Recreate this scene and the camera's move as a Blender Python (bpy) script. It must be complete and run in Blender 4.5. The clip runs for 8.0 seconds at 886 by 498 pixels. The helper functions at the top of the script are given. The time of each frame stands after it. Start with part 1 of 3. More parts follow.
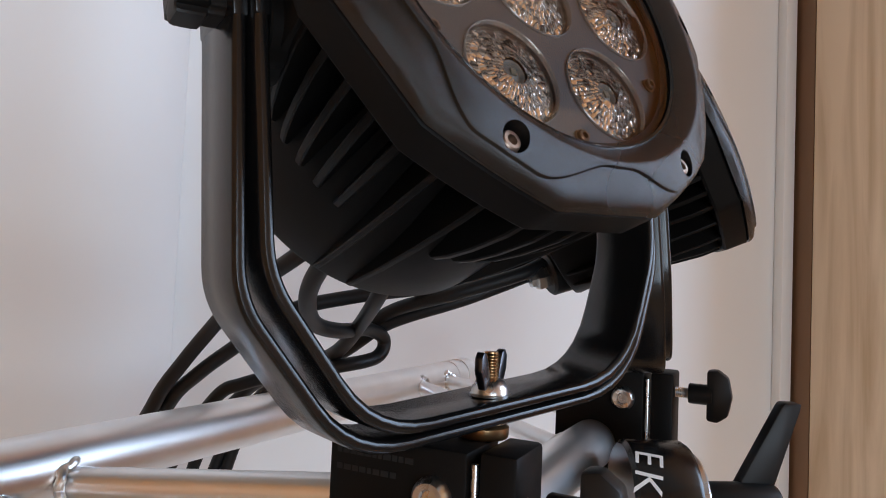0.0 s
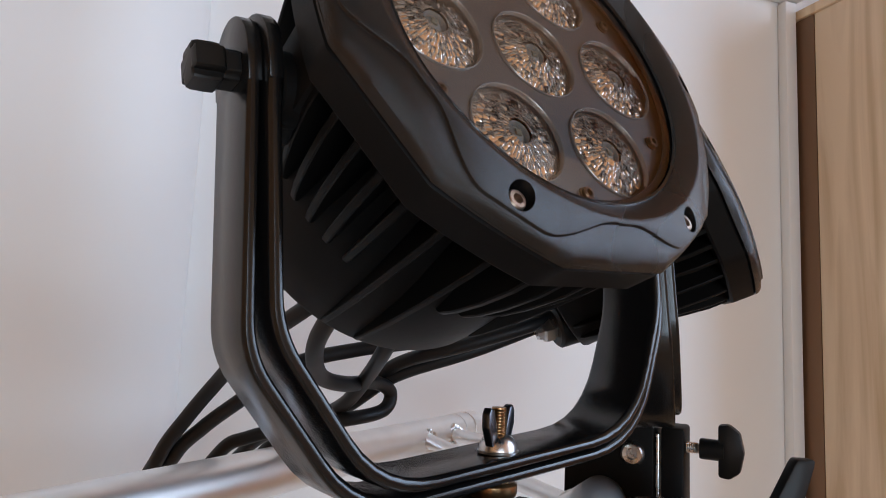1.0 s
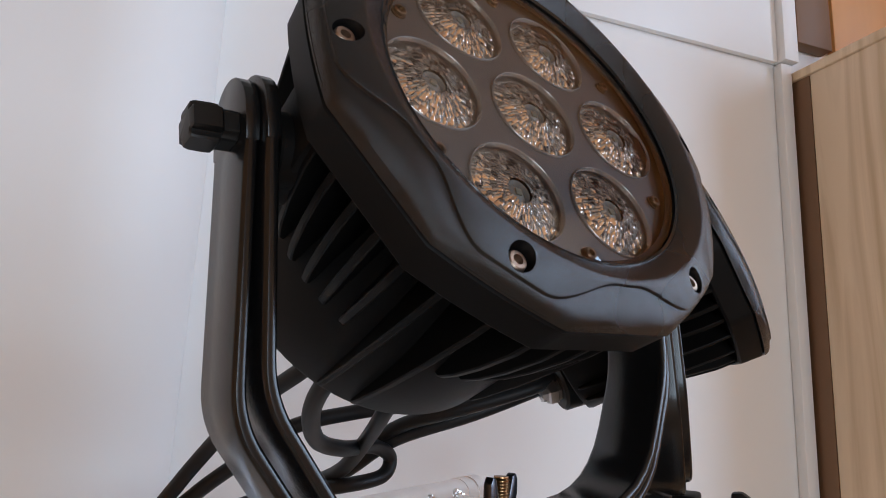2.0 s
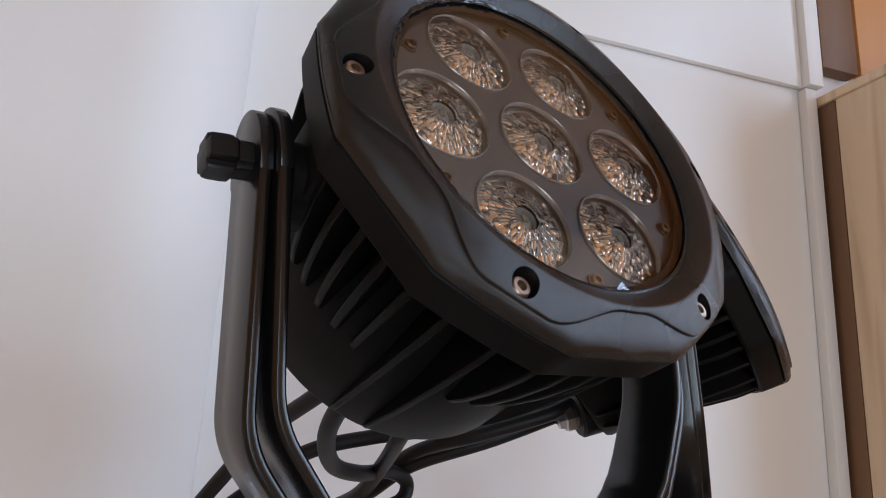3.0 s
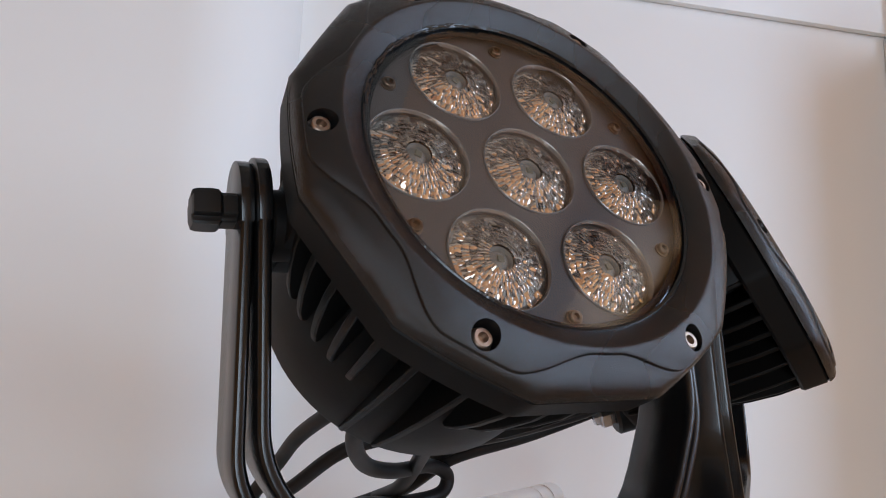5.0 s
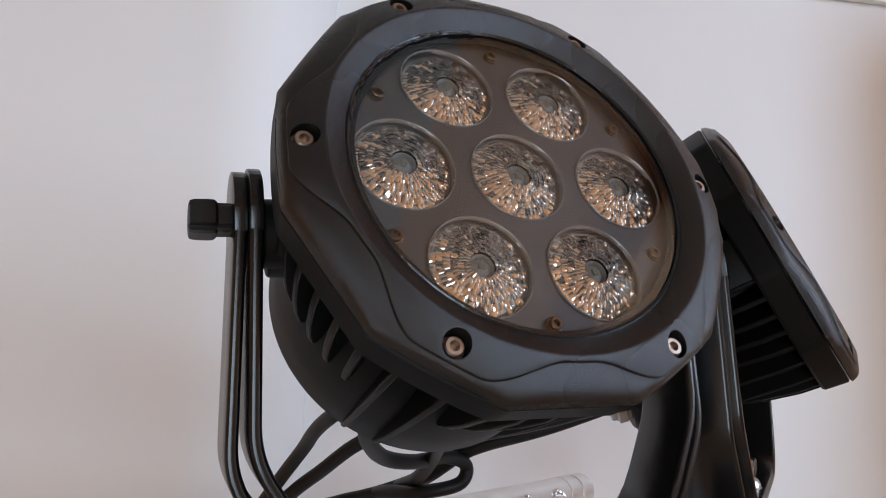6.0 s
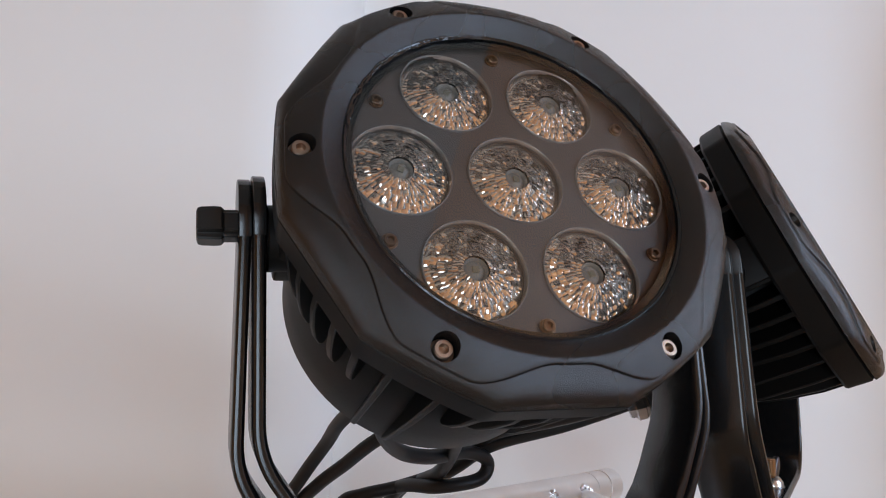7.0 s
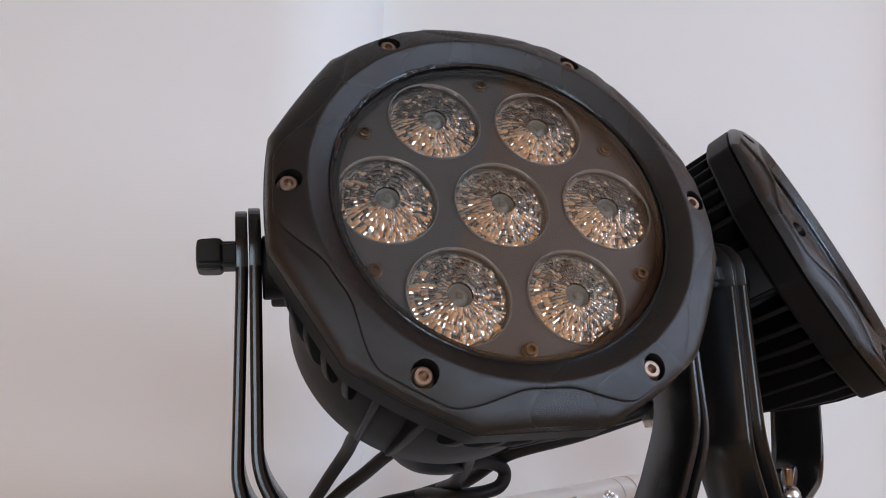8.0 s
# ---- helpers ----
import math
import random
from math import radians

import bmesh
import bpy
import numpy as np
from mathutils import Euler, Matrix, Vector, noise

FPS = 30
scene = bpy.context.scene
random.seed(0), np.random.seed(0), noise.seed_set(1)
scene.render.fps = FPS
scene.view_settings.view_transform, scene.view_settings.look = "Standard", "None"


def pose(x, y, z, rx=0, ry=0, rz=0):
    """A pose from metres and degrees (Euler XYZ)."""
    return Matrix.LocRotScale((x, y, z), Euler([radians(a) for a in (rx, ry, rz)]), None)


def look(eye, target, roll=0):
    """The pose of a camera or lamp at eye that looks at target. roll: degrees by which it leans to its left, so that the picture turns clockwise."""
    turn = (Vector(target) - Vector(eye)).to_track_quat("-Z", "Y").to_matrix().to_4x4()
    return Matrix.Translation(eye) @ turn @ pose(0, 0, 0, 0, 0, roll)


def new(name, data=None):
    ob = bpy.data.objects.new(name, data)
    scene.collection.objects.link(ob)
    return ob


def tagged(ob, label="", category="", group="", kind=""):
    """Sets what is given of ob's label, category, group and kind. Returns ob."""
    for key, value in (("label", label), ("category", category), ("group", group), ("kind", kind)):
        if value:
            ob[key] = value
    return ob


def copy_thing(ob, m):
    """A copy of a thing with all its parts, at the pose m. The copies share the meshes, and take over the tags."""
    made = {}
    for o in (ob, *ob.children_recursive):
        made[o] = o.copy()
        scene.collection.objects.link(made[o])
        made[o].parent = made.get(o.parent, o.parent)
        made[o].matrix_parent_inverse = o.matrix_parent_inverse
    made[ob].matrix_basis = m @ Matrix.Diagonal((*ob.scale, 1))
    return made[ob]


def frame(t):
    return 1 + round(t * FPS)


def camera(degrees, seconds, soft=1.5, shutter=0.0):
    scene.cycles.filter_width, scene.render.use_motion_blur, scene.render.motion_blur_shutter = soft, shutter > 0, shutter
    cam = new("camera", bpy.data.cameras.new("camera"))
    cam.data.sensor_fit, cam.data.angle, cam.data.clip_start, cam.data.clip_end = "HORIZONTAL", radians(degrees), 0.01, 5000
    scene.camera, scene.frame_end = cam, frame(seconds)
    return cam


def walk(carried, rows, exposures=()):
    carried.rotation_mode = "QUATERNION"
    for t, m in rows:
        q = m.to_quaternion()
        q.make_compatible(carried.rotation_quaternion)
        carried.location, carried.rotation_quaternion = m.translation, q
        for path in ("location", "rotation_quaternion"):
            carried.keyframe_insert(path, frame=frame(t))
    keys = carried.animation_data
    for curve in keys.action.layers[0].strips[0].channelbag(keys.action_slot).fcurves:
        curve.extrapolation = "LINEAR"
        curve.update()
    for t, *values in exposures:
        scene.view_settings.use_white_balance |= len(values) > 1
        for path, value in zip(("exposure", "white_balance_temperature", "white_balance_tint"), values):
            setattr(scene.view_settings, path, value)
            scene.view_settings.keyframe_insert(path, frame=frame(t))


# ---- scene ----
# ---- camera ----
cam = camera(67.48, 8.0, soft=1.0)
ROWS = [
    (0, -0.1744, -0.1873, 1.1867, 92.53, -2.40, -36.37),
    (0.5, -0.1747, -0.1889, 1.1882, 94.93, -2.37, -36.04),
    (1, -0.1764, -0.1895, 1.1890, 96.73, -2.43, -35.81),
    (1.5, -0.1744, -0.1856, 1.1912, 99.44, -2.40, -35.97),
    (1.7, -0.1734, -0.1853, 1.1915, 100.37, -2.45, -35.88),
    (2.8, -0.1700, -0.1915, 1.1907, 103.73, -2.90, -34.01),
    (3, -0.1696, -0.1933, 1.1910, 103.70, -3.05, -33.41),
    (3.5, -0.1646, -0.2006, 1.2016, 102.99, -2.78, -31.65),
    (4, -0.1587, -0.2058, 1.2092, 101.98, -2.43, -29.77),
    (4.2, -0.1559, -0.2083, 1.2117, 101.46, -2.40, -28.88),
    (5.5, -0.1345, -0.2280, 1.2247, 99.30, -2.70, -24.40),
    (6, -0.1247, -0.2366, 1.2288, 98.45, -2.94, -21.93),
    (6.5, -0.1181, -0.2418, 1.2308, 97.89, -2.68, -20.17),
    (7, -0.1109, -0.2482, 1.2331, 97.62, -2.93, -18.36),
    (7.5, -0.1044, -0.2539, 1.2357, 97.42, -2.42, -16.60),
    (8, -0.0944, -0.2632, 1.2434, 97.45, -2.04, -14.95),
]
walk(cam, [(t, pose(x, y, z, rx, ry, rz)) for t, x, y, z, rx, ry, rz in ROWS], [(0, -0.14, 6500, 13), (3, -0.18, 6500, 13), (8, -0.10, 6500, 13)])

# ---- light ----
world = bpy.data.worlds.new("world")
scene.world = world
world.use_nodes = True
sky = world.node_tree.nodes.new("ShaderNodeTexSky")
sky.sky_type, sky.sun_disc = "NISHITA", False
sky.sun_elevation, sky.sun_rotation = radians(40), radians(120)
world.node_tree.nodes["Background"].inputs["Strength"].default_value = 0.1
world.node_tree.links.new(sky.outputs[0], world.node_tree.nodes["Background"].inputs[0])


def area(name, eye, target, sx, sy, watts, colour):
    data = bpy.data.lights.new(name, "AREA")
    data.shape, data.size, data.size_y, data.energy, data.color = "RECTANGLE", sx, sy, watts, colour
    ob = new(name, data)
    ob.matrix_world = look(eye, target)
    return ob


area("window_light", (1.592, -1.40, 1.84), (0.0, -1.38, 1.86), 1.34, 1.44, 60, (0.54, 0.74, 1.0))
# added cool fill from the south-west, for the left wall and the lenses
area("south_fill_light", (-0.90, -2.27, 0.82), (-0.60, 0.0, 0.90), 1.08, 1.16, 36, (0.68, 0.85, 1.0))


# ---- materials ----
def material(name, colour, rough=0.5, metal=0.0, scale=60.0, vary=0.12, bump=0.0, bump_scale=900.0, spec=0.42, coat=0.0, stretch=(1, 1, 1)):
    m = bpy.data.materials.new(name)
    m.use_nodes = True
    nt = m.node_tree
    b = nt.nodes["Principled BSDF"]
    b.inputs["Metallic"].default_value = metal
    b.inputs["Specular IOR Level"].default_value = spec
    b.inputs["Coat Weight"].default_value = coat
    tc = nt.nodes.new("ShaderNodeTexCoord")
    mp = nt.nodes.new("ShaderNodeMapping")
    mp.inputs["Scale"].default_value = stretch
    nt.links.new(tc.outputs["Object"], mp.inputs[0])
    n1 = nt.nodes.new("ShaderNodeTexNoise")
    n1.inputs["Scale"].default_value, n1.inputs["Detail"].default_value = scale, 5
    nt.links.new(mp.outputs[0], n1.inputs[0])
    ramp = nt.nodes.new("ShaderNodeMix")
    ramp.data_type = "RGBA"
    ramp.inputs["A"].default_value = (*[c * (1 - vary) for c in colour], 1)
    ramp.inputs["B"].default_value = (*[min(1, c * (1 + vary)) for c in colour], 1)
    nt.links.new(n1.outputs["Fac"], ramp.inputs["Factor"])
    nt.links.new(ramp.outputs["Result"], b.inputs["Base Color"])
    rr = nt.nodes.new("ShaderNodeMapRange")
    rr.inputs["To Min"].default_value, rr.inputs["To Max"].default_value = max(0.02, rough - 0.07), min(1, rough + 0.07)
    n2 = nt.nodes.new("ShaderNodeTexNoise")
    n2.inputs["Scale"].default_value = scale * 0.37
    nt.links.new(mp.outputs[0], n2.inputs[0])
    nt.links.new(n2.outputs["Fac"], rr.inputs["Value"])
    nt.links.new(rr.outputs[0], b.inputs["Roughness"])
    if bump:
        n3 = nt.nodes.new("ShaderNodeTexNoise")
        n3.inputs["Scale"].default_value, n3.inputs["Detail"].default_value = bump_scale, 3
        nt.links.new(mp.outputs[0], n3.inputs[0])
        bp = nt.nodes.new("ShaderNodeBump")
        bp.inputs["Strength"].default_value, bp.inputs["Distance"].default_value = bump, 0.001
        nt.links.new(n3.outputs["Fac"], bp.inputs["Height"])
        nt.links.new(bp.outputs[0], b.inputs["Normal"])
    return m


BLACK = material("black_powder_coat", (0.0050, 0.0045, 0.0042), 0.50, scale=40, bump=0.10, bump_scale=1800, spec=0.12)
BEZEL = material("black_textured_cast_metal", (0.0070, 0.0066, 0.0068), 0.27, scale=50, bump=0.32, bump_scale=3100, spec=0.50)
STRAP = material("satin_black_painted_steel", (0.0060, 0.0056, 0.0056), 0.24, scale=30, bump=0.04, bump_scale=1500, spec=0.44)
RUBBER = material("black_rubber", (0.007, 0.007, 0.007), 0.45, scale=80, spec=0.3)
GASKET = material("black_silicone", (0.01, 0.01, 0.01), 0.16, scale=300, bump=0.3, bump_scale=500)
PLATE = material("dark_lens_plate", (0.052, 0.039, 0.033), 0.5, scale=30, vary=0.1)
LENS = material("clear_faceted_plastic", (0.80, 0.69, 0.59), 0.13, metal=0.92, scale=200, vary=0.2)
LENSRIM = material("clear_plastic_rim", (0.26, 0.23, 0.21), 0.2, metal=0.5)
CORE = material("lens_core_plastic", (0.16, 0.14, 0.12), 0.06, scale=200)
CHIP = material("led_chip", (0.12, 0.10, 0.07), 0.25)
STEEL = material("stainless_steel", (0.36, 0.27, 0.21), 0.42, metal=1.0, scale=300)
DULL = material("bronzed_screw_steel", (0.20, 0.12, 0.075), 0.3, metal=1.0, scale=300)
DARKSTEEL = material("dark_grey_steel", (0.10, 0.10, 0.11), 0.32, metal=1.0, scale=200)
ZINC = material("zinc_plated_steel", (0.62, 0.62, 0.62), 0.28, metal=1.0, scale=200, bump=0.05)
BRASS = material("yellow_zinc_thread", (0.42, 0.25, 0.12), 0.3, metal=1.0, scale=200)
ALU = material("brushed_aluminium", (0.84, 0.83, 0.82), 0.36, metal=1.0, scale=30, vary=0.10, bump=0.05, bump_scale=260)
WELD = material("welded_aluminium", (0.80, 0.79, 0.77), 0.30, metal=1.0, scale=120, bump=0.5, bump_scale=220)
CABLE = material("black_cable_rubber", (0.010, 0.010, 0.011), 0.48, scale=120, spec=0.3)
WHITE = material("white_wall_paint", (0.80, 0.79, 0.77), 0.6, scale=4, vary=0.03, bump=0.05, bump_scale=220)
DOORW = material("white_lacquer", (0.80, 0.79, 0.77), 0.45, scale=3, vary=0.03, bump=0.02, bump_scale=60)
BROWN = material("brown_stained_wood", (0.19, 0.10, 0.05), 0.5, scale=9, vary=0.35, stretch=(1, 1, 0.08))
PRINT = material("worn_dark_print", (0.004, 0.004, 0.004), 0.7, scale=300, vary=0.3)
LETTER = material("white_print", (0.75, 0.74, 0.72), 0.5, scale=300, vary=0.1)
ORANGE = material("warm_wood_cladding", (0.60, 0.28, 0.09), 0.45, scale=9, vary=0.3, stretch=(1, 1, 0.1))
FLOORM = material("floor_boards", (0.45, 0.29, 0.16), 0.45, scale=6, vary=0.3, stretch=(1, 0.1, 1))
CEIL = material("ceiling_paint", (0.36, 0.33, 0.28), 0.7, scale=4, vary=0.03)


def pine():
    m = material("pale_pine", (0.52, 0.37, 0.24), 0.5, scale=5, vary=0.1, stretch=(1, 1, 0.1))
    nt = m.node_tree
    b = nt.nodes["Principled BSDF"]
    tc = nt.nodes.new("ShaderNodeTexCoord")
    mp = nt.nodes.new("ShaderNodeMapping")
    mp.inputs["Scale"].default_value = (1, 1, 0.09)
    nt.links.new(tc.outputs["Object"], mp.inputs[0])
    n = nt.nodes.new("ShaderNodeTexNoise")
    n.inputs["Scale"].default_value, n.inputs["Detail"].default_value, n.inputs["Distortion"].default_value = 17, 6, 1.8
    nt.links.new(mp.outputs[0], n.inputs[0])
    r = nt.nodes.new("ShaderNodeValToRGB")
    r.color_ramp.elements[0].position, r.color_ramp.elements[0].color = 0.32, (0.60, 0.42, 0.25, 1)
    r.color_ramp.elements[1].position, r.color_ramp.elements[1].color = 0.60, (0.80, 0.62, 0.43, 1)
    nt.links.new(n.outputs["Fac"], r.inputs[0])
    nt.links.new(r.outputs[0], b.inputs["Base Color"])
    return m


PINE = pine()


def pane_material():
    m = bpy.data.materials.new("clear_glass")
    m.use_nodes = True
    nt = m.node_tree
    nt.nodes.remove(nt.nodes["Principled BSDF"])
    t = nt.nodes.new("ShaderNodeBsdfTransparent")
    t.inputs[0].default_value = (0.93, 0.93, 0.92, 1)
    g = nt.nodes.new("ShaderNodeBsdfGlossy")
    g.inputs["Roughness"].default_value = 0.02
    f = nt.nodes.new("ShaderNodeFresnel")
    f.inputs["IOR"].default_value = 1.62
    mix = nt.nodes.new("ShaderNodeMixShader")
    nt.links.new(f.outputs[0], mix.inputs[0])
    nt.links.new(t.outputs[0], mix.inputs[1])
    nt.links.new(g.outputs[0], mix.inputs[2])
    nt.links.new(mix.outputs[0], nt.nodes["Material Output"].inputs[0])
    return m


PANE = pane_material()


# ---- mesh helpers ----
def mesh_of(name, bm, mat, smooth=35):
    me = bpy.data.meshes.new(name)
    bm.normal_update()
    bm.to_mesh(me)
    bm.free()
    me.materials.append(mat)
    if smooth:
        me.shade_smooth()
        me.set_sharp_from_angle(angle=radians(smooth))
    return me


def part(name, bm, mat, parent=None, label="", m=None, smooth=35):
    ob = new(name, bm if isinstance(bm, bpy.types.Mesh) else mesh_of(name, bm, mat, smooth))
    ob.parent = parent
    if m is not None:
        ob.matrix_local = m
    return tagged(ob, label)


def thing(name, m, label, category, group="", kind=""):
    ob = new(name)
    ob.empty_display_size = 0.02
    ob.matrix_world = m
    return tagged(ob, label, category, group, kind)


def box(x0, x1, y0, y1, z0, z1, bevel=0.0, seg=2):
    bm = bmesh.new()
    bmesh.ops.create_cube(bm, size=1)
    for v in bm.verts:
        v.co = Vector(((x0 + x1) / 2 + v.co.x * (x1 - x0), (y0 + y1) / 2 + v.co.y * (y1 - y0), (z0 + z1) / 2 + v.co.z * (z1 - z0)))
    if bevel:
        bmesh.ops.bevel(bm, geom=bm.edges[:], offset=bevel, segments=seg, affect="EDGES", profile=0.5)
    return bm


def lathe(profile, n=64, closed=True):
    """Revolve (r, z) pairs round z; r = 0 closes to a point."""
    bm = bmesh.new()
    rings = []
    for r, z in profile:
        if r < 1e-7:
            rings.append([bm.verts.new((0, 0, z))])
        else:
            rings.append([bm.verts.new((r * math.cos(2 * math.pi * k / n), r * math.sin(2 * math.pi * k / n), z)) for k in range(n)])
    for a, b in zip(rings, rings[1:]):
        skin(bm, a, b)
    bmesh.ops.recalc_face_normals(bm, faces=bm.faces[:])
    return bm


def skin(bm, a, b):
    n = max(len(a), len(b))
    for k in range(n):
        j = (k + 1) % n
        vs = [a[k], a[j], b[j], b[k]] if len(a) == len(b) == n else ([a[0], b[j], b[k]] if len(a) == 1 else [a[k], a[j], b[0]])
        bm.faces.new(vs)


def tube(points, radius, n=12, steps=8, cap=True):
    """A smooth tube through the points."""
    ps = [Vector(q) for q in points]
    if len(ps) > 2:
        ext = [2 * ps[0] - ps[1]] + ps + [2 * ps[-1] - ps[-2]]
        line = []
        for k in range(1, len(ext) - 2):
            a, b, c, d = ext[k - 1 : k + 3]
            for s in range(steps):
                t = s / steps
                line.append(0.5 * (2 * b + (c - a) * t + (2 * a - 5 * b + 4 * c - d) * t * t + (3 * b - a - 3 * c + d) * t ** 3))
        line.append(ps[-1])
    else:
        line = ps
    bm = bmesh.new()
    side, rings = None, []
    for k, q in enumerate(line):
        d = (line[min(k + 1, len(line) - 1)] - line[max(k - 1, 0)]).normalized()
        if side is None:
            side = d.orthogonal().normalized()
        side = (side - d * side.dot(d)).normalized()
        up = d.cross(side)
        rings.append([bm.verts.new(q + radius * (math.cos(2 * math.pi * j / n) * side + math.sin(2 * math.pi * j / n) * up)) for j in range(n)])
    for a, b in zip(rings, rings[1:]):
        skin(bm, a, b)
    if cap:
        bm.faces.new(rings[0][::-1])
        bm.faces.new(rings[-1])
    bmesh.ops.recalc_face_normals(bm, faces=bm.faces[:])
    return bm


def prism(outline, z0, z1, bevel=0.0, seg=2):
    """Extrude a closed outline of (x, y) from z0 to z1."""
    bm = bmesh.new()
    low = [bm.verts.new((x, y, z0)) for x, y in outline]
    high = [bm.verts.new((x, y, z1)) for x, y in outline]
    skin(bm, low, high)
    bm.faces.new(low[::-1])
    bm.faces.new(high)
    bmesh.ops.recalc_face_normals(bm, faces=bm.faces[:])
    if bevel:
        bmesh.ops.bevel(bm, geom=bm.edges[:], offset=bevel, segments=seg, affect="EDGES", profile=0.5)
    return bm


def cut(me, cutters, mat):
    """A mesh with the joined cutters taken out of it."""
    a, b = new("work_a", me), new("work_b", mesh_of("work_b", cutters, mat, 0))
    mod = a.modifiers.new("cut", "BOOLEAN")
    mod.operation, mod.solver, mod.object = "DIFFERENCE", "EXACT", b
    out = bpy.data.meshes.new_from_object(a.evaluated_get(bpy.context.evaluated_depsgraph_get()))
    bpy.data.objects.remove(a)
    bpy.data.objects.remove(b)
    out.materials.clear()
    out.materials.append(mat)
    out.shade_smooth()
    out.set_sharp_from_angle(angle=radians(32))
    return out


def cylinders(places, r, z0, z1, n=32):
    bm = bmesh.new()
    for x, y in places:
        bmesh.ops.create_cone(bm, cap_ends=True, segments=n, radius1=r, radius2=r, depth=z1 - z0, matrix=Matrix.Translation((x, y, (z0 + z1) / 2)))
    return bm


def ring_places(r, first, count=6):
    return [(r * math.cos(radians(first + 360 / count * k)), r * math.sin(radians(first + 360 / count * k))) for k in range(count)]


# ---- room ----
HEAD = math.degrees(math.atan2(-0.2637, 0.9646))
WALL = pose(0.0435, 0.658, 0, 0, 0, HEAD)  # local x along the wall, local -y into the room


def setting(name, bm, mat, m, label, category, smooth=35):
    ob = new(name, mesh_of(name, bm, mat, smooth))
    ob.matrix_world = m
    return tagged(ob, label, category, kind="structure")


I4 = Matrix.Identity(4)


def joined(*bms):
    out = bms[0]
    for b in bms[1:]:
        tmp = mesh_of("tmp", b, WHITE, 0)
        out.from_mesh(tmp)
        bpy.data.meshes.remove(tmp)
    return out


setting("floor", box(-1.9, 1.75, -2.2, 1.4, -0.1, 0), FLOORM, I4, "brown wooden floor of the room", "floor")
setting("wall_north", box(-2.2, 1.7, 0.0, 0.12, 0, 2.75), WHITE, WALL, "smooth white painted wall behind the spotlights", "wall")
# the opening in the unseen south wall is made up, to hold the fill
setting("wall_south", joined(box(-1.9, -1.46, -2.32, -2.2, 0, 2.75), box(-0.34, 1.75, -2.32, -2.2, 0, 2.75), box(-1.46, -0.34, -2.32, -2.2, 0, 0.22), box(-1.46, -0.34, -2.32, -2.2, 1.42, 2.75)), ORANGE, I4, "warm brown wood-clad wall with an opening for the added fill light", "wall", 0)
setting("wall_west", box(-2.0, -1.9, -2.2, 1.4, 0, 2.75), ORANGE, I4, "warm brown wood-clad side wall", "wall")
setting("wall_east", joined(box(1.6, 1.75, -2.2, -2.09, 0, 2.75), box(1.6, 1.75, -0.71, 1.4, 0, 2.75), box(1.6, 1.75, -2.09, -0.71, 0, 1.10), box(1.6, 1.75, -2.09, -0.71, 2.58, 2.75)), ORANGE, I4, "warm wood-clad wall with a window opening", "wall", 0)
setting("ceiling", box(-2.0, 0.5, -2.3, 1.4, 2.75, 2.85), CEIL, I4, "off-white painted ceiling", "ceiling")
setting("ceiling_boarding", box(0.5, 1.75, -2.3, 1.4, 2.75, 2.85), ORANGE, I4, "warm brown wooden ceiling boards", "ceiling")

# made-up board, catches window light so that the pane mirrors orange wood
setting("trim_reflection_board", box(1.27, 1.5985, -2.12, -0.62, 2.60, 2.64, 0.004), ORANGE, I4, "unseen warm brown board added over the window for its orange reflection", "trim")

# rounded wall end in front of the north wall
outline = [(-2.2, 0.0), (-2.2, -0.13)] + [(-0.13 + 0.13 * math.sin(radians(a)), -0.13 * math.cos(radians(a))) for a in range(0, 91, 5)]
setting("wall_corner", prism(outline, 0, 2.75), WHITE, WALL, "white wall end with a softly rounded corner", "wall", 60)
setting("wall_panel", box(-0.02, 0.964, -0.014, -0.002, 1.803, 2.75, 0.002), DOORW, WALL, "off-white panel above a shadow joint on the wall", "panel")
setting("trim_lower", box(0.964, 0.989, -0.020, -0.001, 0, 1.800, 0.002), DOORW, WALL, "white upright edge trim of the wall", "trim")
setting("trim_upper", box(0.9645, 0.998, -0.030, -0.001, 1.803, 2.75, 0.002), DOORW, WALL, "white upright edge trim above the shadow joint", "trim")


setting("wood_panel", box(0.9995, 1.085, -0.030, -0.002, 1.845, 2.75, 0.002), BROWN, WALL, "dark brown wooden panel above the wardrobe", "panel")
setting("wood_cladding", box(1.105, 1.62, -0.020, -0.002, 1.815, 2.75, 0.002), ORANGE, WALL, "warm orange-brown wooden cladding above the wardrobe", "panel")

ZT = 1.768


def wardrobe():
    w = thing("wardrobe", WALL, "pale pine wardrobe with a dark brown rear edge against the wall", "wardrobe")
    part("side_panel", box(0.995, 1.017, -0.25, -0.051, 0.0, ZT, 0.003), PINE, w, "pale pine board with lively grain")
    part("rear_stile", box(0.9955, 1.017, -0.050, -0.004, 0.0, ZT, 0.002), BROWN, w, "dark brown wooden strip")
    part("top_panel", box(0.991, 1.52, -0.26, -0.004, ZT + 0.0005, ZT + 0.018, 0.003), PINE, w)
    part("front_panel", box(1.0175, 1.52, -0.25, -0.23, 0.0, ZT, 0.003), PINE, w)
    part("far_panel", box(1.498, 1.52, -0.229, -0.004, 0.0, ZT, 0.003), PINE, w)
    return w


wardrobe()


# ---- spotlight ----
def outline_r(a):
    """The radius of the front ring: six flats between six rounded lobes."""
    d = (a + 30) % 60 - 30
    if abs(d) <= 15:
        return 0.0985 + 0.0020 * (abs(d) / 15) ** 2
    return 0.1005 * math.cos(radians(15)) / math.cos(radians(30 - abs(d)))


